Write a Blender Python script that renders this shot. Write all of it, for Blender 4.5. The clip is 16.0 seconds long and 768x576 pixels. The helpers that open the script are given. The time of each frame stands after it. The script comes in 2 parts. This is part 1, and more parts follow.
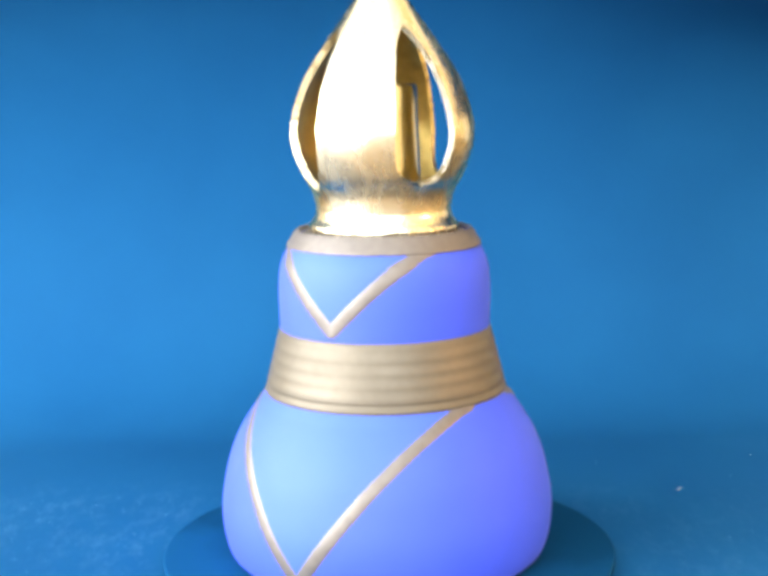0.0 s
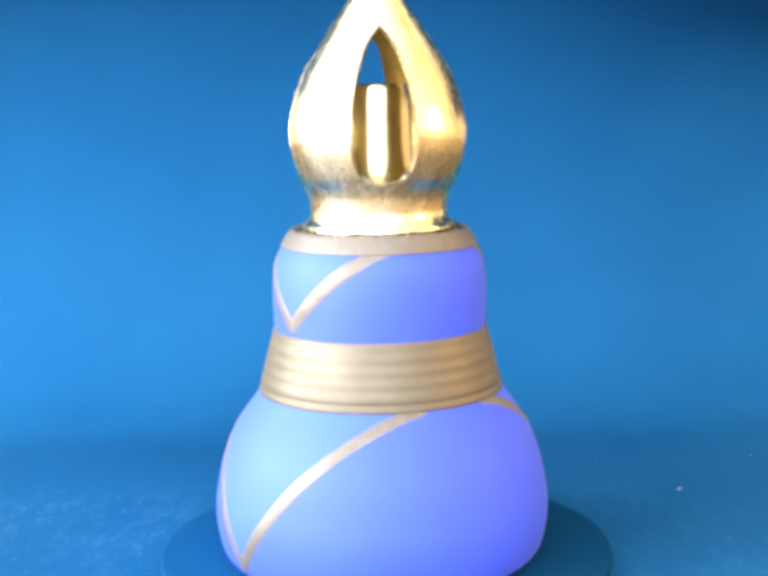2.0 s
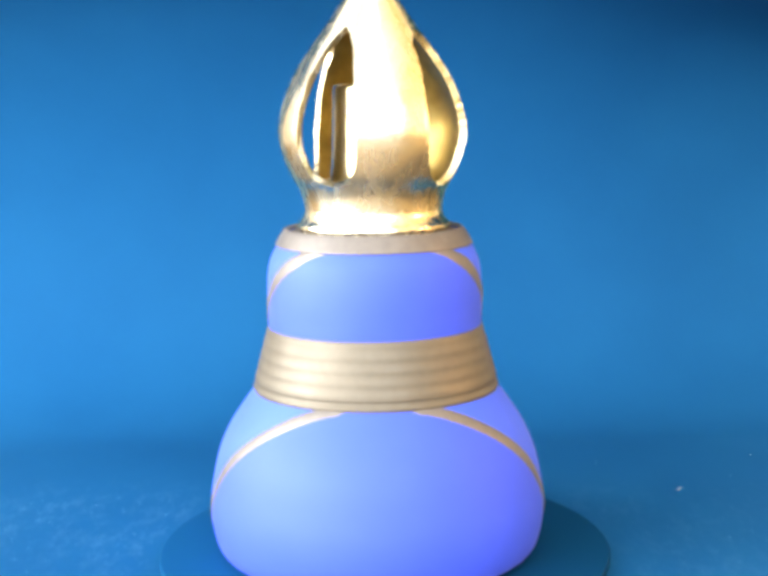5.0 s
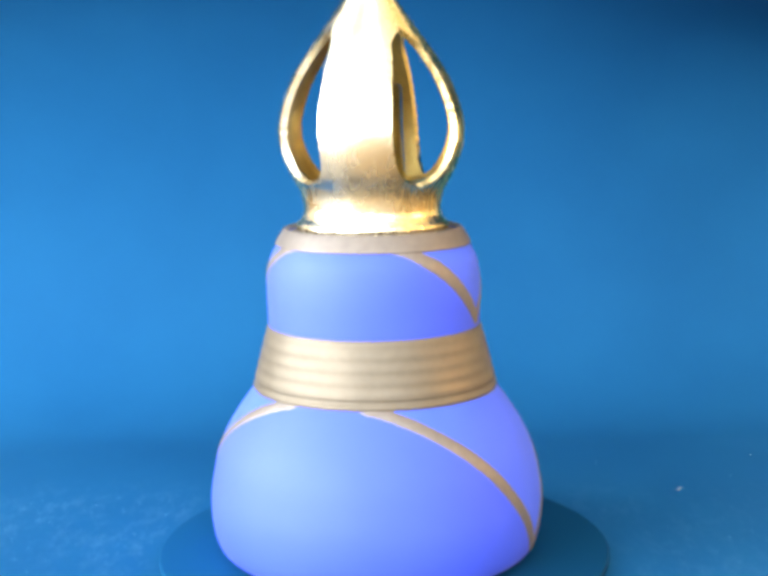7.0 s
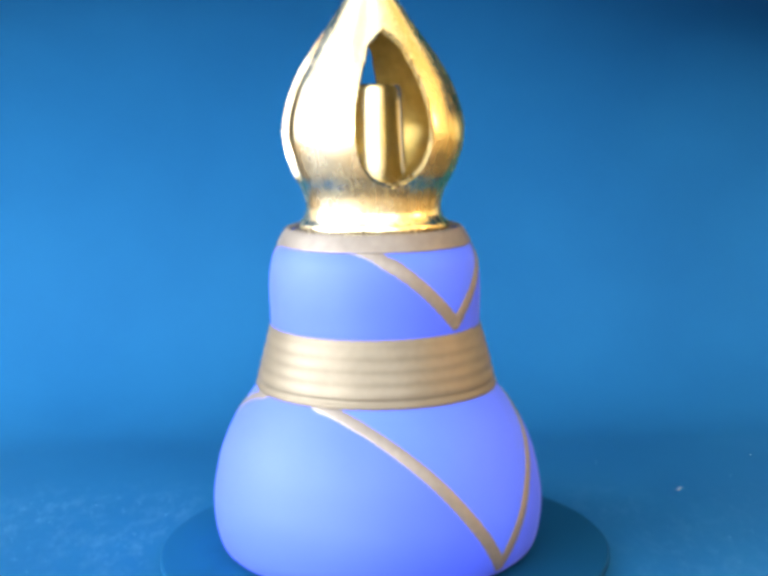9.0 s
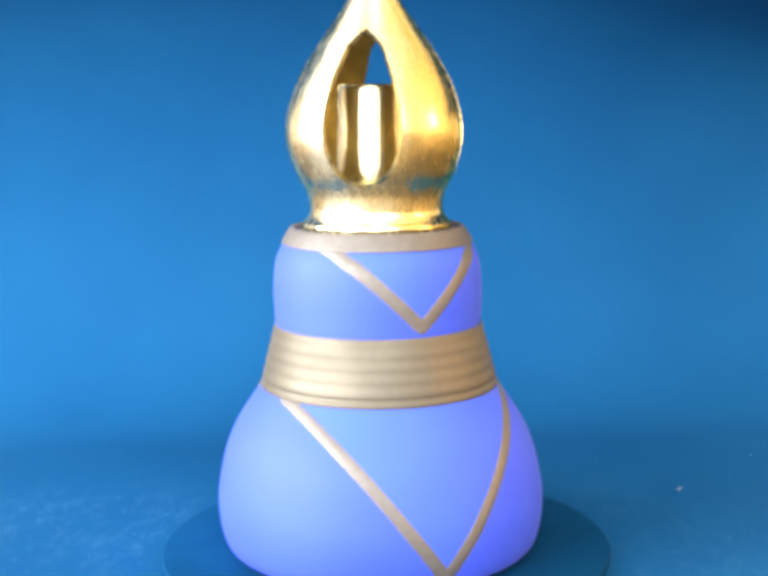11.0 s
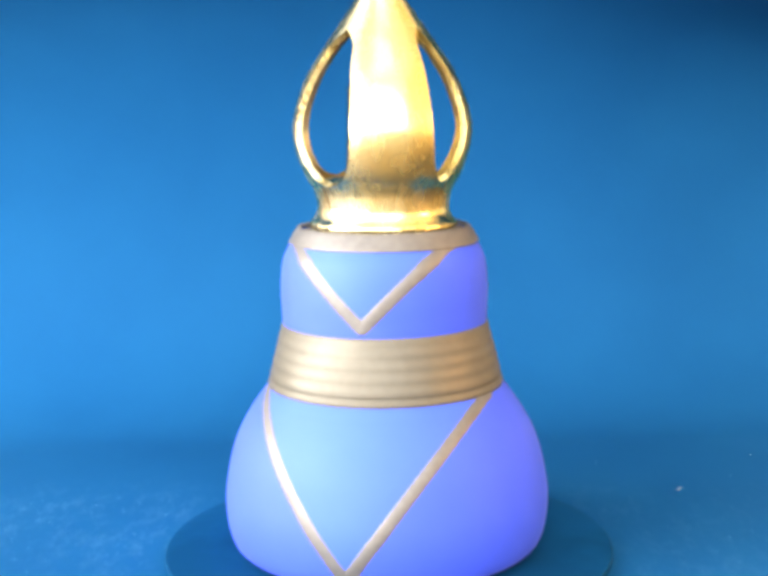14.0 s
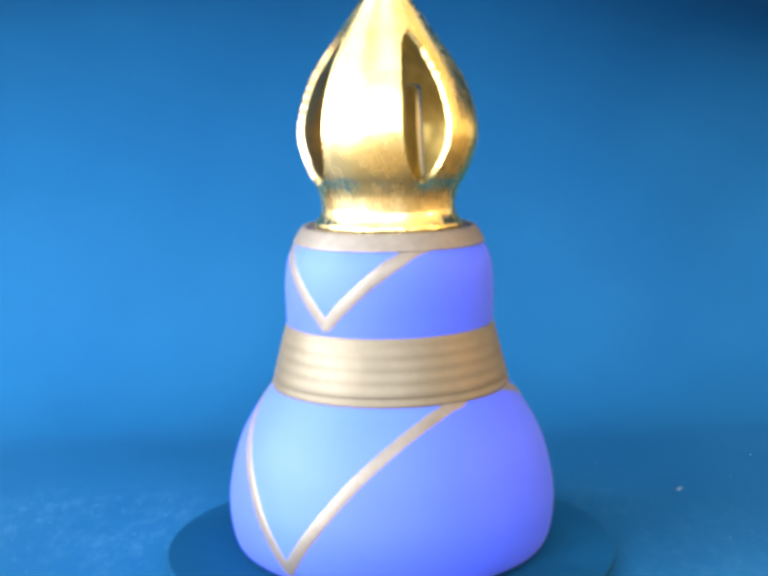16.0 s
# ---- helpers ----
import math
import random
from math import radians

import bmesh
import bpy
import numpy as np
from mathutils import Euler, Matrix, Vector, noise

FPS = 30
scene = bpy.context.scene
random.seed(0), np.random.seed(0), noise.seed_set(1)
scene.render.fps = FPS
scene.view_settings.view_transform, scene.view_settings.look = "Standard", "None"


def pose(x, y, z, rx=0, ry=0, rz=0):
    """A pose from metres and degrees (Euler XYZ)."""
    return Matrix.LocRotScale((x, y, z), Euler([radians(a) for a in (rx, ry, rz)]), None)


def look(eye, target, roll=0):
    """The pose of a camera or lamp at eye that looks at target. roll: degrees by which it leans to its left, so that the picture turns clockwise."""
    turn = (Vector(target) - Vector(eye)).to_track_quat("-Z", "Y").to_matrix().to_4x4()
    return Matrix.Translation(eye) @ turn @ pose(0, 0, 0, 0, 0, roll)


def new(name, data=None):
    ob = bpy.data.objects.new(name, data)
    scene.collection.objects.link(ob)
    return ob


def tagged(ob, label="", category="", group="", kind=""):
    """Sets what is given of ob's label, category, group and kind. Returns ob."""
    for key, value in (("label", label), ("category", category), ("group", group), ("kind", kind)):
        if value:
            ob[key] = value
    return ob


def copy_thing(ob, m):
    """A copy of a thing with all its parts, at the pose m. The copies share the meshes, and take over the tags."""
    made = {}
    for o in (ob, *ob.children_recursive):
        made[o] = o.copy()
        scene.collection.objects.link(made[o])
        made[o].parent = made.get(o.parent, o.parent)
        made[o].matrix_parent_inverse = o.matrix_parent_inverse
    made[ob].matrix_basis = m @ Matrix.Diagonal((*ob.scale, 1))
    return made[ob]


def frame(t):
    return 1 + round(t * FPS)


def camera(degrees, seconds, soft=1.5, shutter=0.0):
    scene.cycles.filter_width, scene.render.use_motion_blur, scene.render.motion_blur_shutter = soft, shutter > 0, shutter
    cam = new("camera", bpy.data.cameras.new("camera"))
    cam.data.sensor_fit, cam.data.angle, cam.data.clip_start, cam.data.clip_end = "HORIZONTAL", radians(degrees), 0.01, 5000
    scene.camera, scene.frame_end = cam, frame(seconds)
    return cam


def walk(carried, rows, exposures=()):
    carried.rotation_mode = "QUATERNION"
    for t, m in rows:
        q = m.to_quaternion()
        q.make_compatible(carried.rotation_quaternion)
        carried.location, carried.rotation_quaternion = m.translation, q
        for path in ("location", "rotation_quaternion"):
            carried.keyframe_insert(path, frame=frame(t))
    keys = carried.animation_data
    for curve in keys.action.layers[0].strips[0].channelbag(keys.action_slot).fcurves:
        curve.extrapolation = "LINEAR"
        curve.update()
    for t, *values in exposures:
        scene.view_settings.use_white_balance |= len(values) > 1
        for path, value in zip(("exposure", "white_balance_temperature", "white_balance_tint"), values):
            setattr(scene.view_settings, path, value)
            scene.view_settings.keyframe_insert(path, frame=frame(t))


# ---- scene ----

SECONDS = 16.0

# ---- camera: it stands still on a low tripod ----
cam = camera(33.56, SECONDS, soft=4.3)
EYE, AIM = (-0.00069, -0.35970, 0.13090), (-0.00069, -0.00418, 0.07623)
walk(cam, [(0.0, look(EYE, AIM, -0.78)), (SECONDS, look(EYE, AIM, -0.78))],
     [(0.0, -0.13), (1.0, -0.12), (1.5, 0.0), (2.5, 0.03), (3.5, -0.07), (9.0, -0.09), (11.6, -0.12), (12.4, -0.11), (12.9, 0.01), (14.5, 0.0), (16.0, -0.05)])

# ---- light: daylight through unseen windows and a roof light, plus added sources ----
world = bpy.data.worlds.new("world")
scene.world = world
world.use_nodes = True
sky = world.node_tree.nodes.new("ShaderNodeTexSky")
sky.sky_type, sky.sun_disc = "NISHITA", False
sky.sun_elevation, sky.sun_rotation = radians(45), radians(215)
world.node_tree.links.new(sky.outputs[0], world.node_tree.nodes["Background"].inputs[0])
world.node_tree.nodes["Background"].inputs[1].default_value = 0.08


def area_light(name, eye, target, width, height, watts, colour=(1, 1, 1)):
    data = bpy.data.lights.new(name, "AREA")
    data.shape, data.size, data.size_y, data.energy, data.color = "RECTANGLE", width, height, watts, colour
    ob = new(name, data)
    ob.matrix_world = look(eye, target)
    return ob


area_light("daylight_left", (-0.68, -0.60, 0.30), (0, -0.60, 0.30), 1.4, 0.50, 42)
# added fill that whitens the crown's upper left in reflection
area_light("daylight_left_upper", (-0.68, -0.425, 1.05), (0, -0.425, 1.05), 1.75, 0.80, 11, (0.90, 0.96, 1.0))
area_light("daylight_front", (0.135, -1.43, 0.80), (0.135, 0, 0.80), 1.52, 1.20, 36)
area_light("daylight_roof", (0.10, -0.65, 1.63), (0.10, -0.6499, 0), 0.6, 0.5, 3.0, (0.88, 0.95, 1.0))
# added warm source, set where the waist band's orange reflection points
area_light("daylight_right", (1.18, -0.26, 0.38), (0, -0.26, 0.38), 0.26, 0.30, 6.0, (1.0, 0.52, 0.20))


# ---- materials ----
def shader(name):
    m = bpy.data.materials.new(name)
    m.use_nodes = True
    return m, m.node_tree.nodes, m.node_tree.links, m.node_tree.nodes["Principled BSDF"]


def noise_node(nodes, links, scale, detail=4.0, stretch=(1, 1, 1), rough=0.55):
    co = nodes.new("ShaderNodeTexCoord")
    mp = nodes.new("ShaderNodeMapping")
    mp.inputs["Scale"].default_value = stretch
    tx = nodes.new("ShaderNodeTexNoise")
    tx.inputs["Scale"].default_value, tx.inputs["Detail"].default_value = scale, detail
    tx.inputs["Roughness"].default_value = rough
    links.new(co.outputs["Object"], mp.inputs[0])
    links.new(mp.outputs[0], tx.inputs["Vector"])
    return tx.outputs["Fac"]


def ramp(nodes, links, fac, stops):
    r = nodes.new("ShaderNodeValToRGB")
    while len(r.color_ramp.elements) < len(stops):
        r.color_ramp.elements.new(0.5)
    for e, (at, c) in zip(r.color_ramp.elements, stops):
        e.position, e.color = at, (*c, 1) if len(c) == 3 else c
    links.new(fac, r.inputs[0])
    return r.outputs[0]


def mixed(nodes, links, fac, a, b, how="MIX"):
    n = nodes.new("ShaderNodeMix")
    n.data_type, n.blend_type = "RGBA", how
    for socket, v in ((n.inputs[0], fac), (n.inputs[6], a), (n.inputs[7], b)):
        if isinstance(v, (int, float)):
            socket.default_value = v
        elif isinstance(v, tuple):
            socket.default_value = (*v, 1)
        else:
            links.new(v, socket)
    return n.outputs[2]


def bumped(nodes, links, bsdf, fac, strength, distance):
    b = nodes.new("ShaderNodeBump")
    b.inputs["Strength"].default_value, b.inputs["Distance"].default_value = strength, distance
    links.new(fac, b.inputs["Height"])
    links.new(b.outputs[0], bsdf.inputs["Normal"])


def plain(name, colour, rough=0.6, metal=0.0, vary=0.12, scale=60.0, bump=0.15, depth=0.0004, spec=0.5, stretch=(1, 1, 1)):
    m, n, l, b = shader(name)
    f = noise_node(n, l, scale, 5, stretch)
    dark = tuple(c * (1 - vary) for c in colour)
    light = tuple(min(1, c * (1 + vary)) for c in colour)
    l.new(ramp(n, l, f, [(0.3, dark), (0.7, light)]), b.inputs["Base Color"])
    b.inputs["Metallic"].default_value, b.inputs["Specular IOR Level"].default_value = metal, spec
    big = noise_node(n, l, scale * 0.21, 3, stretch)
    l.new(ramp(n, l, big, [(0.3, (rough * 0.85,) * 3), (0.7, (min(1, rough * 1.15),) * 3)]), b.inputs["Roughness"])
    bumped(n, l, b, f, bump, depth)
    return m


def paper_material():
    """Blue backdrop sheet, faintly mottled, with scuffed and faded patches where it lies flat."""
    m, n, l, b = shader("blue_backdrop_sheet")
    grain = noise_node(n, l, 900, 4)
    mottle = noise_node(n, l, 14, 5)
    base = mixed(n, l, grain, (0.0062, 0.067, 0.184), (0.0074, 0.078, 0.212))
    base = mixed(n, l, ramp(n, l, mottle, [(0.35, (0, 0, 0)), (0.7, (1, 1, 1))]), base, (0.0082, 0.084, 0.220))
    streaks = ramp(n, l, noise_node(n, l, 210, 9, (1, 0.45, 1), 0.72), [(0.48, (0, 0, 0)), (0.80, (1, 1, 1))])
    specks = ramp(n, l, noise_node(n, l, 520, 6, (1, 0.4, 1), 0.7), [(0.58, (0, 0, 0)), (0.72, (0.8, 0.8, 0.8))])
    scuff = mixed(n, l, 1.0, streaks, specks, "ADD")
    where = ramp(n, l, noise_node(n, l, 15, 3), [(0.33, (0.1, 0.1, 0.1)), (0.60, (1, 1, 1))])
    co = n.new("ShaderNodeTexCoord")
    sep = n.new("ShaderNodeSeparateXYZ")
    l.new(co.outputs["Object"], sep.inputs[0])
    flat = n.new("ShaderNodeMapRange")
    flat.inputs[1].default_value, flat.inputs[2].default_value = 0.080, 0.045
    l.new(sep.outputs["Y"], flat.inputs[0])
    side = n.new("ShaderNodeMapRange")
    side.inputs[1].default_value, side.inputs[2].default_value = -0.045, -0.085
    side.inputs[3].default_value, side.inputs[4].default_value = 0.45, 1.0
    l.new(sep.outputs["X"], side.inputs[0])
    worn = mixed(n, l, 1.0, scuff, where, "MULTIPLY")
    worn = mixed(n, l, 1.0, worn, side.outputs[0], "MULTIPLY")
    worn = mixed(n, l, 1.0, worn, flat.outputs[0], "MULTIPLY")
    half = mixed(n, l, 1.0, worn, (0.75, 0.75, 0.75), "MULTIPLY")
    l.new(mixed(n, l, half, base, (0.045, 0.155, 0.310)), b.inputs["Base Color"])
    b.inputs["Roughness"].default_value = 0.65
    b.inputs["Specular IOR Level"].default_value = 0.025
    bumped(n, l, b, grain, 0.12, 0.0002)
    return m


def frosted_material(name, low, high):
    """Satin frosted glass in one of its two blues."""
    m, n, l, b = shader(name)
    big = noise_node(n, l, 38, 3)
    fine = noise_node(n, l, 1400, 3)
    l.new(ramp(n, l, big, [(0.3, low), (0.7, high)]), b.inputs["Base Color"])
    b.inputs["Roughness"].default_value = 0.58
    b.inputs["Specular IOR Level"].default_value = 0.36
    b.inputs["Specular Tint"].default_value = (0.78, 0.96, 1.0, 1)
    b.inputs["Sheen Weight"].default_value, b.inputs["Sheen Roughness"].default_value = 0.06, 0.4
    b.inputs["Sheen Tint"].default_value = (0.80, 0.72, 1.0, 1)
    bumped(n, l, b, fine, 0.06, 0.0001)
    return m


def brass_material():
    """Polished brass with faint upright brushing and soft dents."""
    m, n, l, b = shader("polished_brass")
    brush = noise_node(n, l, 300, 6, (1, 1, 0.35), 0.6)
    cloud = noise_node(n, l, 34, 4)
    blotch = noise_node(n, l, 130, 6, (1, 1, 0.7), 0.7)
    # the plating is rubbed pale on one side and still golden on the other
    co = n.new("ShaderNodeTexCoord")
    dot = n.new("ShaderNodeVectorMath")
    dot.operation = "DOT_PRODUCT"
    dot.inputs[1].default_value = (0.34 * 18, -0.94 * 18, 0)
    l.new(co.outputs["Object"], dot.inputs[0])
    rub = n.new("ShaderNodeMath")
    rub.operation = "ADD"
    l.new(dot.outputs["Value"], rub.inputs[0])
    l.new(cloud, rub.inputs[1])
    base = ramp(n, l, rub.outputs[0], [(0.15, (0.85, 0.72, 0.33)), (0.75, (0.90, 0.87, 0.71))])
    base = mixed(n, l, ramp(n, l, blotch, [(0.30, (0.22, 0.22, 0.22)), (0.44, (0, 0, 0))]), base, (0.60, 0.42, 0.16))
    l.new(base, b.inputs["Base Color"])
    b.inputs["Metallic"].default_value = 1.0
    l.new(ramp(n, l, brush, [(0.3, (0.19, 0.19, 0.19)), (0.7, (0.33, 0.33, 0.33))]), b.inputs["Roughness"])
    b.inputs["Specular Tint"].default_value = (0.90, 0.74, 0.40, 1)
    both = mixed(n, l, 0.5, brush, noise_node(n, l, 120, 4))
    bumped(n, l, b, both, 0.02, 0.0004)
    return m


def disc_material():
    """Dark blue card, a little lighter towards one side."""
    m, n, l, b = shader("dark_blue_card")
    co = n.new("ShaderNodeTexCoord")
    dot = n.new("ShaderNodeVectorMath")
    dot.operation = "DOT_PRODUCT"
    dot.inputs[1].default_value = (-0.42 * 8, -0.91 * 8, 0)
    l.new(co.outputs["Object"], dot.inputs[0])
    tone = n.new("ShaderNodeMath")
    tone.operation = "ADD"
    l.new(dot.outputs["Value"], tone.inputs[0])
    l.new(noise_node(n, l, 40, 4), tone.inputs[1])
    l.new(ramp(n, l, tone.outputs[0], [(0.35, (0.0026, 0.040, 0.105)), (0.75, (0.0045, 0.061, 0.163))]), b.inputs["Base Color"])
    b.inputs["Roughness"].default_value, b.inputs["Specular IOR Level"].default_value = 0.6, 0.03
    bumped(n, l, b, noise_node(n, l, 500, 3), 0.08, 0.0002)
    return m


PAPER = paper_material()
FROSTED = frosted_material("violet_blue_frosted_glass", (0.041, 0.083, 0.68), (0.046, 0.090, 0.74))
PANEL = frosted_material("sky_blue_frosted_glass", (0.047, 0.104, 0.72), (0.053, 0.113, 0.78))
BRASS = brass_material()
CHAMPAGNE = plain("champagne_gold_paint", (0.147, 0.131, 0.103), 0.52, 0.55, 0.05, 420, 0.12, 0.0002, 0.25)
PEARL = plain("pale_pearl_gold_paint", (0.176, 0.161, 0.149), 0.50, 0.5, 0.10, 420, 0.12, 0.0002, 0.3)
NICKEL = plain("polished_burner_metal", (0.72, 0.65, 0.43), 0.24, 1.0, 0.05, 200, 0.03, 0.0001)
COLLAR = plain("dull_collar_metal", (0.16, 0.14, 0.12), 0.5, 0.7, 0.15, 200)
DISC = disc_material()
PLASTER = plain("pale_plaster", (0.78, 0.76, 0.71), 0.8, 0, 0.06, 12)
TABLE = plain("pale_wood_table", (0.180, 0.116, 0.047), 0.5, 0, 0.12, 16, stretch=(0.15, 1, 1))
BOARD = plain("dark_reflection_board", (0.045, 0.032, 0.018), 0.55, 0, 0.15, 30, stretch=(0.15, 1, 1))
WARM = plain("warm_painted_wall", (0.74, 0.53, 0.25), 0.7, 0, 0.10, 9)
# darker, duller brass for the crown's inner faces
INNER_BRASS = plain("dark_inner_brass", (0.40, 0.30, 0.10), 0.40, 1.0, 0.25, 160, 0.1, 0.0004)
LINT = plain("pale_lint", (0.08, 0.24, 0.40), 0.8, 0, 0.25, 300)
FOIL = plain("silver_foil", (0.78, 0.84, 0.76), 0.5, 0.1, 0.05, 300)


# ---- mesh helpers ----
def mesh_object(name, verts, faces, material, parent=None, label="", smooth=True, sharp=40):
    me = bpy.data.meshes.new(name)
    me.from_pydata([tuple(v) for v in verts], [], faces)
    bm = bmesh.new()
    bm.from_mesh(me)
    bmesh.ops.remove_doubles(bm, verts=bm.verts, dist=1e-6)
    bmesh.ops.recalc_face_normals(bm, faces=bm.faces)
    bm.to_mesh(me)
    bm.free()
    me.materials.append(material)
    if smooth:
        me.polygons.foreach_set("use_smooth", [True] * len(me.polygons))
        me.set_sharp_from_angle(angle=radians(sharp))
    ob = new(name, me)
    if parent:
        ob.parent = parent
    return tagged(ob, label)


def spline(points, steps):
    """A smooth run through (r, z) points."""
    out = []
    n = len(points)
    for i in range(n - 1):
        p = [Vector(points[max(0, min(n - 1, i + k))]) for k in (-1, 0, 1, 2)]
        for s in range(steps):
            t = s / steps
            out.append(0.5 * (2 * p[1] + (p[2] - p[0]) * t + (2 * p[0] - 5 * p[1] + 4 * p[2] - p[3]) * t * t
                              + (3 * p[1] - p[0] - 3 * p[2] + p[3]) * t ** 3))
    out.append(Vector(points[-1]))
    return [(max(0.0, v[0]), v[1]) for v in out]


def lathe(name, profile, material, parent, label="", turns=128, closed=False, sharp=40):
    """A turned mesh; closed joins the last ring to the first."""
    verts, faces, n = [], [], len(profile)
    for r, z in profile:
        for k in range(turns):
            a = 2 * math.pi * k / turns
            verts.append((r * math.cos(a), r * math.sin(a), z))
    for i in range(n if closed else n - 1):
        j = (i + 1) % n
        for k in range(turns):
            m = (k + 1) % turns
            faces.append((i * turns + k, i * turns + m, j * turns + m, j * turns + k))
    return mesh_object(name, verts, faces, material, parent, label, True, sharp)


def box_into(verts, faces, lo, hi):
    o = len(verts)
    for z in (lo[2], hi[2]):
        verts += [(lo[0], lo[1], z), (hi[0], lo[1], z), (hi[0], hi[1], z), (lo[0], hi[1], z)]
    faces += [tuple(o + i for i in f) for f in ((3, 2, 1, 0), (4, 5, 6, 7), (0, 1, 5, 4), (1, 2, 6, 5), (2, 3, 7, 6), (3, 0, 4, 7))]


# ---- the place: sheet, and unseen walls and ceiling added to shape the light ----
FLOOR_Z = -0.0032
X0, X1, Y0, Y1, TOP = -0.65, 1.15, -1.4, 0.8, 1.6


def backdrop_sheet():
    """One blue sheet, narrower at its front, that lies flat, sweeps up in a cove and stands upright behind."""
    # the sheet's slope along its length: a tight bend, then a slow curl that leans forward at the top,
    # further towards its right-hand corner
    cols, left, right, step = 36, -0.205, 0.212, 0.006
    columns = []
    for c in range(cols + 1):
        x = left + (right - left) * c / cols
        line = [(-0.04, FLOOR_Z), (-0.02, FLOOR_Z), (0.0, FLOOR_Z), (0.05, FLOOR_Z)]
        y, z = 0.115, FLOOR_Z
        for k in range(56):
            run = k * step
            if run < 0.085:
                a = 72 * (run / 0.085) ** 1.1
            else:
                a = 72 + 81 * min(1.0, (run - 0.085) / 0.16)
            a += 26 * max(0.0, x / 0.2) * min(1.0, max(0.0, (run - 0.15) / 0.07))
            line.append((y, z))
            y, z = y + step * math.cos(radians(a)), z + step * math.sin(radians(a))
        column, back = [], -0.02
        for y, z in line:
            back = min(0.24, max(back, y))
            wave = 0.0025 * noise.noise(Vector((x * 3.0, z * 4.0, 1.7))) * min(1.0, max(0.0, (y - 0.12) / 0.1))
            column.append((x * (0.60 + 1.55 * (back + 0.02)), y + wave, z))
        columns.append(column)
    verts, faces = [p for row in zip(*columns) for p in row], []
    for i in range(len(line) - 1):
        for c in range(cols):
            a = i * (cols + 1) + c
            faces.append((a, a + 1, a + cols + 2, a + cols + 1))
    ob = mesh_object("backdrop", verts, faces, PAPER)
    return tagged(ob, "blue backdrop sheet sweeping up behind the lamp, scuffed where flat", "backdrop", kind="structure")


def wall(name, axis, at, thick, lo, hi, holes, material, label):
    """An upright wall with openings through it, one above the other (or none)."""
    verts, faces = [], []

    def block(a0, a1, z0, z1):
        if axis == "x":
            box_into(verts, faces, (min(at, at + thick), a0, z0), (max(at, at + thick), a1, z1))
        else:
            box_into(verts, faces, (a0, min(at, at + thick), z0), (a1, max(at, at + thick), z1))

    if holes:
        low = -0.1
        for a0, a1, z0, z1 in holes:
            block(lo, hi, low, z0)
            block(lo, a0, z0, z1)
            block(a1, hi, z0, z1)
            low = z1
        block(lo, hi, low, TOP)
    else:
        block(lo, hi, -0.1, TOP)
    ob = mesh_object(name, verts, faces, material, smooth=False)
    return tagged(ob, label, "wall", kind="structure")


def room():
    backdrop_sheet()
    verts, faces = [], []
    box_into(verts, faces, (X0, Y0, -0.06), (X1, Y1, FLOOR_Z - 0.013))
    tagged(mesh_object("floor", verts, faces, TABLE, smooth=False), "pale wooden surface under the dark board", "floor", kind="structure")
    # unseen board, added so the crown's crease mirrors a dark band
    verts, faces = [], []
    box_into(verts, faces, (-0.32, -0.118, FLOOR_Z - 0.013), (0.32, 0.40, FLOOR_Z - 0.001))
    tagged(mesh_object("floor_board", verts, faces, BOARD, smooth=False), "unseen dark board under the blue sheet, added for the crown to reflect", "board", kind="structure")
    wall("wall_left", "x", X0, -0.12, Y0, Y1, [(-1.3, 0.1, 0.05, 0.55), (-1.3, 0.45, 0.65, 1.45)], PLASTER, "unseen pale plastered wall with openings for the window and the upper fill")
    wall("wall_front", "y", Y0, -0.12, X0 - 0.12, X1 + 0.12, [(-0.63, 0.90, 0.20, 1.40)], PLASTER, "unseen pale plastered wall with a window opening")
    wall("wall_right", "x", X1, 0.12, Y0, Y1, [(-0.39, -0.13, 0.23, 0.53)], WARM, "unseen ochre painted wall with an opening for the added warm source")
    wall("wall_back", "y", Y1, 0.12, X0 - 0.12, X1 + 0.12, None, PLASTER, "unseen pale plastered wall behind the backdrop")
    verts, faces = [], []
    for lo, hi in (((X0 - 0.12, Y0 - 0.12), (-0.20, Y1 + 0.12)), ((0.40, Y0 - 0.12), (X1 + 0.12, Y1 + 0.12)),
                   ((-0.20, Y0 - 0.12), (0.40, -0.90)), ((-0.20, -0.40), (0.40, Y1 + 0.12))):
        box_into(verts, faces, (*lo, TOP), (*hi, TOP + 0.1))
    tagged(mesh_object("ceiling", verts, faces, PLASTER, smooth=False), "unseen pale plastered ceiling with a roof light opening", "ceiling", kind="structure")


room()

# ---- the turntable disc ----
disc = new("turntable_disc")
tagged(disc, "thin dark blue card disc turning under the lamp", "turntable")
lathe("disc_plate", [(0.0, 0.0), (0.062, 0.0), (0.0650, -0.0001), (0.0653, -0.0004), (0.0653, -0.0019), (0.0650, -0.0021), (0.0, -0.0021)],
      DISC, disc, turns=160)
lathe("spindle", [(0.0, -0.0021), (0.02, -0.0021), (0.02, -0.0032), (0.0, -0.0032)], DISC, disc, turns=48)

# ---- the fragrance lamp ----
lamp = new("fragrance_lamp")
tagged(lamp, "violet-blue frosted glass fragrance lamp with gold bands and pierced brass crown", "fragrance lamp")

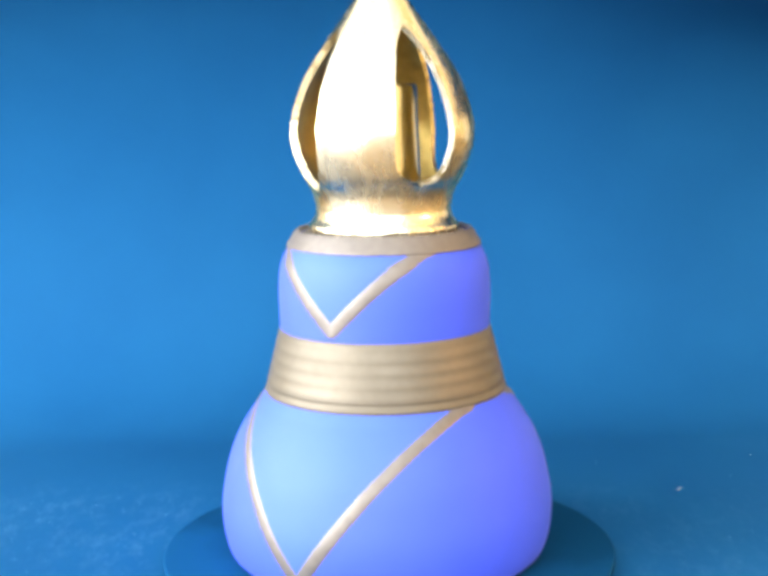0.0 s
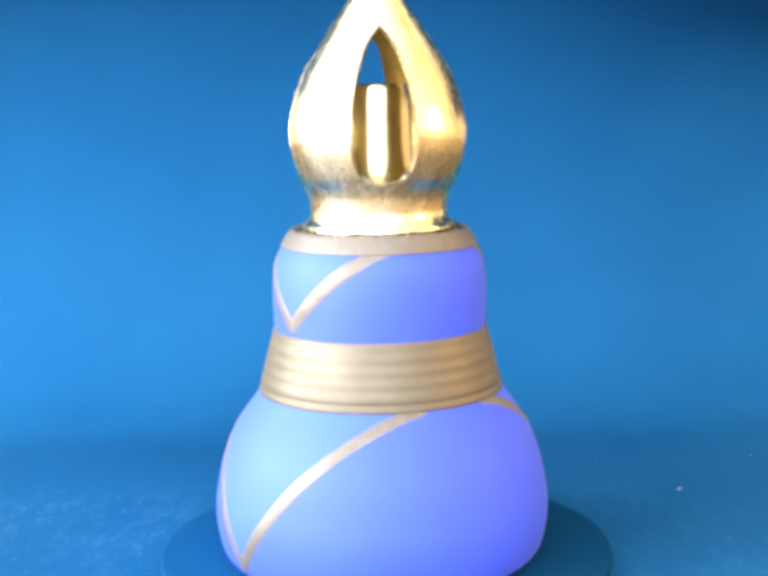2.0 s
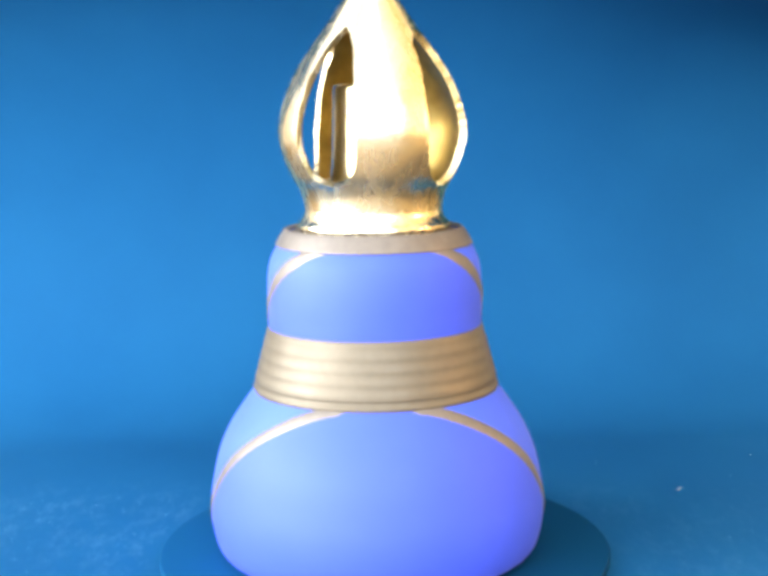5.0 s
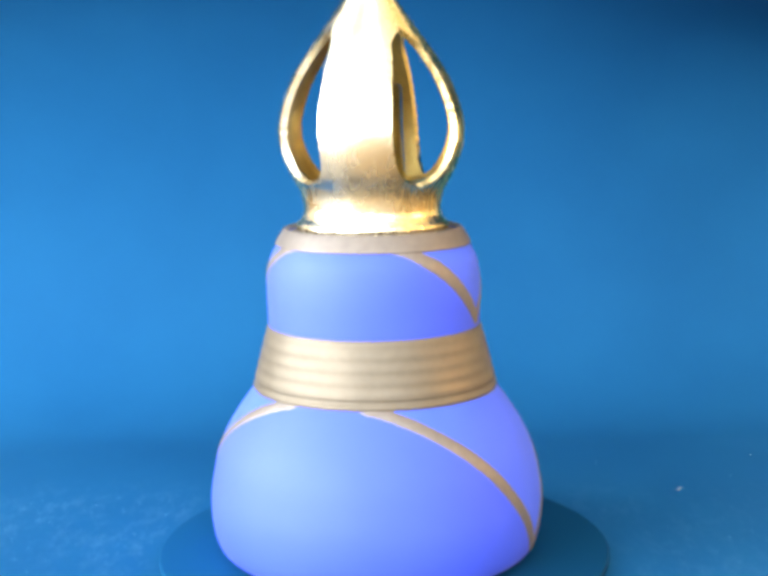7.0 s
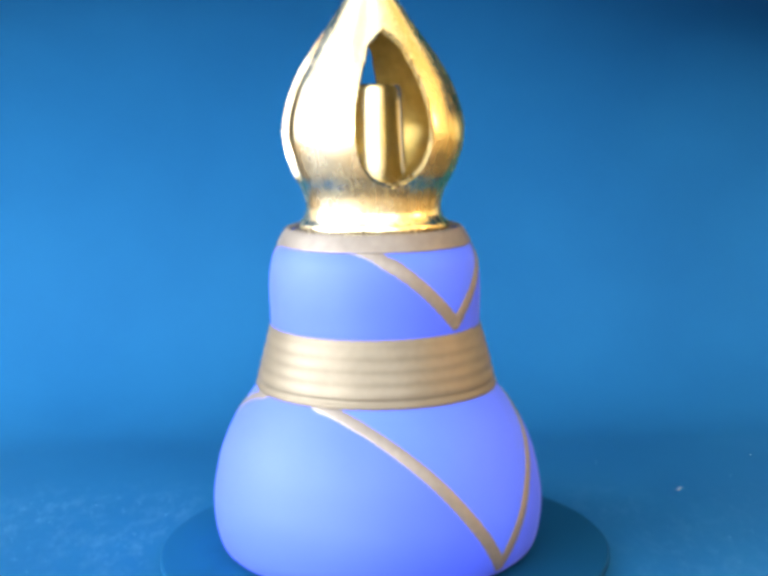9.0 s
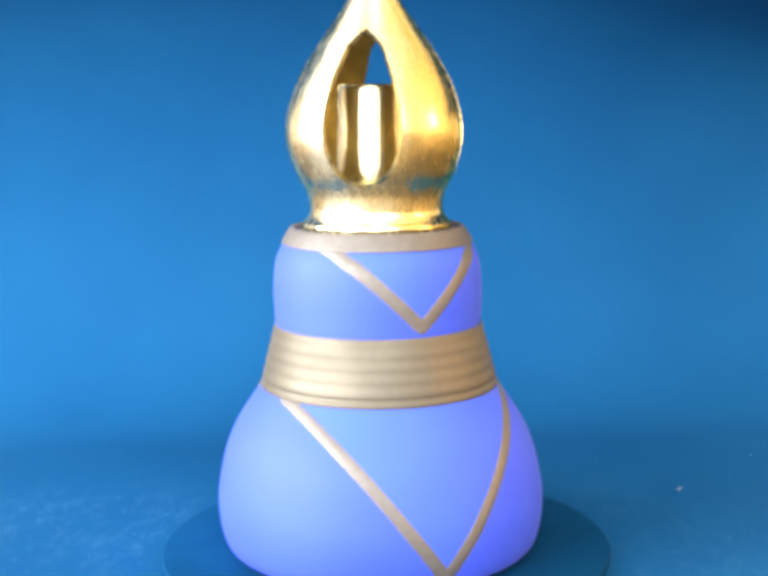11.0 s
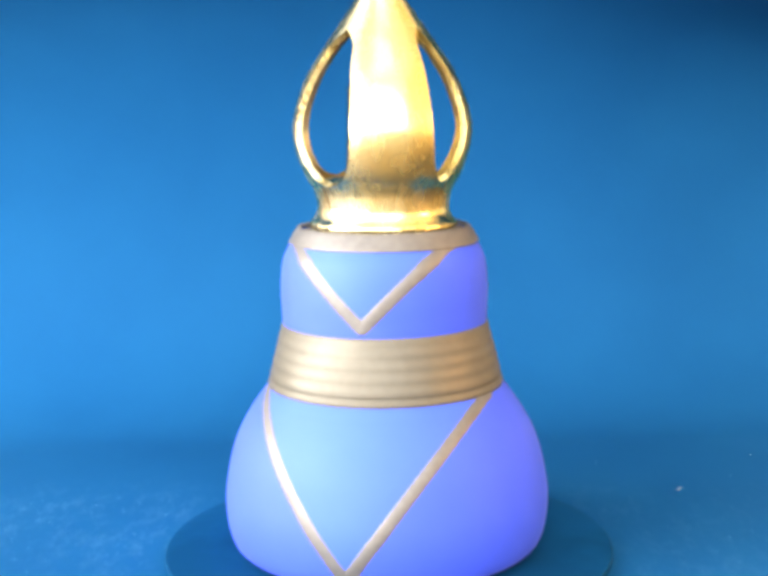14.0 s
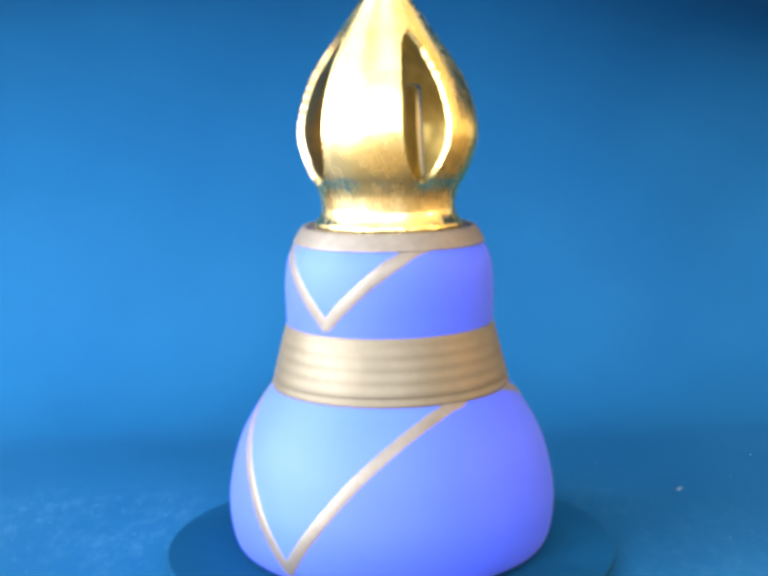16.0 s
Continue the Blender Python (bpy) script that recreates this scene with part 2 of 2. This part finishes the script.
BODY = ([(0.0, 0.0), (0.033, 0.0)]
        + spline([(0.0370, 0.0), (0.0408, 0.0003), (0.0438, 0.0012), (0.0457, 0.0040), (0.0469, 0.0098), (0.0471, 0.0164),
                  (0.0461, 0.0232), (0.0444, 0.0301), (0.0415, 0.0369), (0.0371, 0.0438), (0.0345, 0.0473), (0.0318, 0.0510),
                  (0.0308, 0.0560), (0.0300, 0.0610), (0.0296, 0.0648), (0.0298, 0.0674), (0.0300, 0.0709), (0.0301, 0.0752),
                  (0.0298, 0.0808), (0.0290, 0.0849), (0.0273, 0.0884), (0.0262, 0.0905), (0.0249, 0.0922)], 6)
        + [(0.0243, 0.0926), (0.0238, 0.0924), (0.0232, 0.0916), (0.0205, 0.0914), (0.0205, 0.080), (0.0, 0.080)])
SKIN = [p for p in BODY[2:-6]]
body = lathe("body", BODY, FROSTED, lamp, "satin violet-blue frosted glass body", 320)
body.data.materials.append(PANEL)
V_TURNS = ((-30.3, -28.2), (149.6, 151.3))  # lower and upper V on each face
V_LOWER = (0.0044, 0.0494, 0.0328)
V_UPPER = (0.0684, 0.0902, 0.0222)
for face in body.data.polygons:
    for turns in V_TURNS:
        for turn, (low, high, reach) in zip(turns, (V_LOWER, V_UPPER)):
            c = Matrix.Rotation(radians(-turn), 3, "Z") @ face.center
            if c.y < 0 and low < c.z < high and abs(c.x) < reach * (c.z - low) / (high - low):
                face.material_index = 1


def skin_at(z):
    """Radius and outward slope (dr/dz) of the glass at height z."""
    for (r0, z0), (r1, z1) in zip(SKIN, SKIN[1:]):
        if z0 <= z <= z1 and z1 > z0:
            return r0 + (r1 - r0) * (z - z0) / (z1 - z0), (r1 - r0) / (z1 - z0)
    return SKIN[-1][0], -0.8


def waist_band():
    outer, inner = [], []
    z0, z1, n = 0.0478, 0.0663, 66
    for i in range(n + 1):
        u = i / n
        z = z0 + (z1 - z0) * u
        r = max(0.0341 - 0.0040 * (z - 0.0485) / 0.0161, 0.0301)
        ridge = 0.00015 * math.sin(math.pi * 5.6 * u + 0.91) ** 2 - 0.0005 * max(0.0, (u - 0.90) / 0.10) ** 1.3 - (0.00025 if 0.09 < u < 0.145 else 0.0)
        edge = min(1.0, u / 0.04, (1 - u) / 0.04)
        outer.append((r - 0.0003 * (1 - edge) + ridge, z))
        inner.append((r - 0.0032, z))
    lathe("waist_band", outer + inner[::-1], CHAMPAGNE, lamp, "ribbed champagne gold waist band", 160, True, 50)


def rim_band():
    outer = spline([(0.0272, 0.0886), (0.0275, 0.0891), (0.0268, 0.0904), (0.0258, 0.0921), (0.0251, 0.0931), (0.0245, 0.0935), (0.0239, 0.0933)], 5)
    inner = [(0.0236, 0.0926), (0.0240, 0.0922), (0.0262, 0.0886)]
    lathe("rim_band", outer + inner, PEARL, lamp, "pale pearl gold rim band", 160, True, 50)


def welt(turn, side, z0, z1, reach, w0, w1, name, past=1.0):
    """One raised gold line, straight when seen from the front of its V."""
    rows, n, m = [], 40, 8
    for i in range(n + 1):
        u = past * i / n
        z = z0 + (z1 - z0) * u
        r, slope = skin_at(z)
        x = min(side * reach * u * side, r * 0.985) * side
        y = -math.sqrt(max(1e-9, r * r - x * x))
        rows.append((Vector((x, y, z)), Vector((x / r, y / r, -slope)).normalized(), w0 + (w1 - w0) * u))
    # a round end, so that the two lines of a V join in one point
    way = (rows[1][0] - rows[0][0]).normalized()
    start, nrm0, w = rows[0]
    rows = [(start - way * (0.6 * w * math.cos(math.pi * k / 12)), nrm0, w * max(0.05, math.sin(math.pi * k / 12))) for k in range(6)] + rows
    n += 6
    verts, faces = [], []
    rot = Matrix.Rotation(radians(turn), 3, "Z")
    for i, (p, nrm, w) in enumerate(rows):
        t = (rows[min(n, i + 1)][0] - rows[max(0, i - 1)][0]).normalized()
        b = nrm.cross(t).normalized()
        h = 0.00058
        for k in range(m + 1):
            a = math.pi * k / m
            v = p + b * (w * math.cos(a)) + nrm * (h * math.sin(a) ** 0.8 - 0.00035 - 0.5 * (w * math.cos(a)) ** 2 / 0.04)
            verts.append(rot @ v)
        verts.append(rot @ (p - nrm * 0.0012))
    c = m + 2
    for i in range(n):
        for k in range(c):
            l = (k + 1) % c
            faces.append((i * c + k, i * c + l, (i + 1) * c + l, (i + 1) * c + k))
    faces.append(tuple(range(c)))
    faces.append(tuple(n * c + k for k in range(c))[::-1])
    mesh_object(name, verts, faces, PEARL, lamp, "raised pale gold line", True, 60)


waist_band()
rim_band()
for lower_turn, upper_turn in V_TURNS:
    for side in (-1, 1):
        welt(lower_turn, side, *V_LOWER, 0.0023, 0.0021, "lower_line", 1.08)  # they run on under the band
        welt(upper_turn, side, *V_UPPER, 0.0023, 0.0023, "upper_line")

# ---- burner inside the crown ----
lathe("burner_plate", [(0.0, 0.1040), (0.0172, 0.1040), (0.0178, 0.1045), (0.0178, 0.1062), (0.0170, 0.1066), (0.0, 0.1066)], BRASS, lamp, turns=64)
burner = lathe("burner", [(0.0, 0.1060), (0.0106, 0.1060), (0.0107, 0.1072), (0.0104, 0.1110), (0.0099, 0.1240), (0.0097, 0.1318), (0.0094, 0.1328), (0.0089, 0.1332),
                          (0.0078, 0.1332), (0.0074, 0.1327), (0.0072, 0.1290), (0.0, 0.1286)],
               NICKEL, lamp, "polished metal burner cylinder", 96)
for v in burner.data.vertices:
    v.co.y -= 0.0012
lathe("collar", [(0.0, 0.085), (0.0185, 0.085), (0.0203, 0.0912), (0.0228, 0.0918), (0.0234, 0.0921), (0.0231, 0.0925), (0.0208, 0.0929), (0.0, 0.0929)], COLLAR, lamp, "dull metal collar", 96)

CROWN = spline([(0.0206, 0.0928), (0.0212, 0.0938), (0.0209, 0.0948), (0.0198, 0.0960), (0.0190, 0.0982), (0.0194, 0.1018), (0.0204, 0.1046),
                (0.0227, 0.1087), (0.0250, 0.1150), (0.0257, 0.1197), (0.0253, 0.1240), (0.0239, 0.1293), (0.0210, 0.1361), (0.0167, 0.1428),
                (0.0118, 0.1496), (0.0072, 0.1563), (0.0036, 0.1616), (0.0010, 0.1663), (0.0003, 0.1676)], 8)
# centre of each opening, half width, lowest and highest point, how blunt its ends are
OPENINGS = [(28.4, 0.0090, 0.1060, 0.1487, 0.0), (118.7, 0.0110, 0.1054, 0.1480, 0.22),
            (212.8, 0.0075, 0.1062, 0.1480, 0.1), (298.5, 0.0086, 0.1044, 0.1480, 0.2)]
SHAPE = spline([(0.0, 0.0), (0.52, 0.035), (0.80, 0.10), (0.96, 0.20), (1.0, 0.32), (0.955, 0.46), (0.80, 0.64), (0.54, 0.82), (0.30, 0.92), (0.0, 1.0)], 10)

POINTED = spline([(0.0, 0.0), (0.20, 0.03), (0.45, 0.09), (0.70, 0.17), (0.91, 0.28), (1.0, 0.40), (0.93, 0.54), (0.76, 0.70), (0.51, 0.85), (0.32, 0.93), (0.0, 1.0)], 10)


def opening_half(which, z, r):
    """Half the angle that an opening takes at height z."""
    _, half, low, high, blunt = OPENINGS[which]
    u = (z - low) / (high - low)
    if not 0 < u < 1:
        return 0.0
    h = 0.0
    for outline, share in ((SHAPE, (1.0, 0.65, 0.3, 0.2)[which]), (POINTED, (0.0, 0.35, 0.7, 0.8)[which])):
        for (h0, u0), (h1, u1) in zip(outline, outline[1:]):
            if u0 <= u <= u1 and u1 > u0:
                h += share * (h0 + (h1 - h0) * (u - u0) / (u1 - u0))
                break
    if u > 0.8:
        h += blunt * 0.22 * math.sin(math.pi * (u - 0.8) / 0.2) ** 2
    h += 0.018 * noise.noise(Vector((which * 9.0, z * 700, 3.1))) * (1 if which else 0.3)
    return math.asin(max(0.0, min(0.95, half * max(0.0, h) / r)))


def crown():
    """Onion-shaped pierced shell, with its thickness."""
    heights = sorted({round(z, 6) for _, z in CROWN} | {o[2] + 0.0001 for o in OPENINGS} | {o[3] - 0.0001 for o in OPENINGS}
                     | {o[2] + 0.0006 for o in OPENINGS} | {o[3] - 0.0008 for o in OPENINGS})
    prof = []
    for z in heights:
        for (r0, z0), (r1, z1) in zip(CROWN, CROWN[1:]):
            if min(z0, z1) - 1e-9 <= z <= max(z0, z1) + 1e-9 and z1 != z0:
                prof.append((r0 + (r1 - r0) * (z - z0) / (z1 - z0), z))
                break
    cols, thick = 22, 0.0018
    bm = bmesh.new()
    grid = []
    for q in range(4):
        nxt = (q + 1) % 4
        rows = []
        for r, z in prof:
            a0 = radians(OPENINGS[q][0] - 90) + opening_half(q, z, r)
            a1 = radians(OPENINGS[nxt][0] - 90 + (360 if nxt == 0 else 0)) - opening_half(nxt, z, r)
            rows.append([bm.verts.new((r * math.cos(a0 + (a1 - a0) * c / cols), r * math.sin(a0 + (a1 - a0) * c / cols), z)) for c in range(cols + 1)])
        for i in range(len(rows) - 1):
            for c in range(cols):
                bm.faces.new((rows[i][c], rows[i][c + 1], rows[i + 1][c + 1], rows[i + 1][c]))
        grid.append(rows)
    bmesh.ops.remove_doubles(bm, verts=bm.verts, dist=4e-6)
    for v in bm.verts:
        low = max(0.0, 1 - (v.co.z - 0.0928) / 0.004)
        push = 0.00005 * noise.noise(v.co * 130) + 0.0006 * low * noise.noise(v.co * 520)
        v.co.x, v.co.y = v.co.x * (1 + push / 0.02), v.co.y * (1 + push / 0.02)
    bmesh.ops.recalc_face_normals(bm, faces=bm.faces)
    bm.normal_update()
    outer = list(bm.verts)
    inner = {}
    for v in outer:
        flat = Vector((v.co.x, v.co.y, 0))
        far = flat.length
        away = Vector((v.normal.x, v.normal.y, v.normal.z))
        if away.dot(flat) < 0:
            away = -away
        radial = flat.normalized() if far > 1e-6 else Vector((0, 0, 1))
        away = (radial * away.dot(radial) + Vector((0, 0, away.z))).normalized()
        co = v.co - away * min(thick, far * 0.8)
        inner[v] = bm.verts.new(co)
    for f in list(bm.faces):
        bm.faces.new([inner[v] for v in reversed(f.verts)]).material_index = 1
    for e in [e for e in bm.edges if len(e.link_faces) == 1 and e.verts[0] in inner and e.verts[1] in inner]:
        a, b = e.verts
        bm.faces.new((a, b, inner[b], inner[a]))
    bmesh.ops.recalc_face_normals(bm, faces=bm.faces)
    me = bpy.data.meshes.new("crown")
    bm.to_mesh(me)
    bm.free()
    me.materials.append(BRASS)
    me.materials.append(INNER_BRASS)
    me.polygons.foreach_set("use_smooth", [True] * len(me.polygons))
    me.set_sharp_from_angle(angle=radians(45))
    ob = new("crown", me)
    ob.parent = lamp
    tagged(ob, "polished brass onion-shaped crown with four pointed openings")


crown()


def out_of_round(me):
    """The lamp is slightly oval, longest through the points of its Vs."""
    long, side = Vector((math.cos(radians(64)), math.sin(radians(64)), 0)), Vector((-math.sin(radians(64)), math.cos(radians(64)), 0))
    heights = (0.0, 0.044, 0.052, 0.063, 0.070, 0.092, 0.100)
    for v in me.vertices:
        e = float(np.interp(v.co.z, heights, (0.009, 0.011, 0.017, 0.016, 0.012, 0.012, 0.016)))
        g = float(np.interp(v.co.z, heights, (1.010, 1.010, 1.012, 1.010, 1.000, 1.000, 1.003)))
        a, b = v.co.dot(long) * g * (1 + e), v.co.dot(side) * g * (1 - e)
        v.co = long * a + side * b + Vector((0, 0, v.co.z))


for piece in lamp.children:
    out_of_round(piece.data)


# ---- lint and flecks on the sheet ----
def lint():
    rnd = random.Random(4)
    verts, faces = [], []

    def fleck(x, y, size, slim):
        o, n = len(verts), 6
        a0 = rnd.uniform(0, 3.14)
        for k in range(n):
            a = 2 * math.pi * k / n
            d = size * rnd.uniform(0.6, 1.2)
            px, py = d * math.cos(a), d * slim * math.sin(a)
            verts.append((x + px * math.cos(a0) - py * math.sin(a0), y + px * math.sin(a0) + py * math.cos(a0), FLOOR_Z + 0.0002))
        verts.append((x, y, FLOOR_Z + 0.0002 + size * 0.35))
        for k in range(n):
            faces.append((o + k, o + (k + 1) % n, o + n))

    for k in range(22):
        fleck(rnd.uniform(-0.118, -0.070), rnd.uniform(-0.03, 0.06), rnd.uniform(0.0002, 0.0005), rnd.uniform(0.3, 0.9))
    for k in range(10):
        fleck(rnd.uniform(0.072, 0.122), rnd.uniform(-0.03, 0.09), rnd.uniform(0.0002, 0.0004), rnd.uniform(0.3, 0.9))
    ob = mesh_object("lint", verts, faces, LINT, smooth=False)
    tagged(ob, "pale bits of lint strewn on the blue sheet", "lint", kind="stuff")


lint()


def foil_fleck():
    verts, faces = [], []
    for k in range(7):
        a = 2 * math.pi * k / 7
        verts.append((0.00055 * math.cos(a) * (1 + 0.3 * math.sin(3 * a)), 0.0002 * math.sin(a), 0.0001 + 0.00006 * (math.sin(a) + 1)))
    verts.append((0, 0, 0.0))
    faces = [(k, (k + 1) % 7, 7) for k in range(7)]
    ob = mesh_object("foil_fleck", verts, faces, FOIL, smooth=False)
    ob.matrix_world = pose(0.0983, 0.0549, FLOOR_Z + 0.0002, 0, 0, 10)
    tagged(ob, "tiny silvery foil fleck lying on the blue sheet", "fleck", "flecks on the sheet")
    copy_thing(ob, pose(0.1332, 0.0943, FLOOR_Z + 0.0002, 0, 0, 75))


foil_fleck()


# ---- what turns ----
def turned(t):
    return -11.643 * t - 0.00185 * t * t


def motions():
    steps = [0.5 * k for k in range(33)]
    walk(lamp, [(t, pose(0, 0, 0, 0, 0, turned(t)) @ pose(-0.0005, -0.00363, 0)) for t in steps])
    walk(disc, [(t, pose(0, 0, 0, 0, 0, turned(t)) @ pose(-0.0002, -0.0016, 0)) for t in steps])


motions()
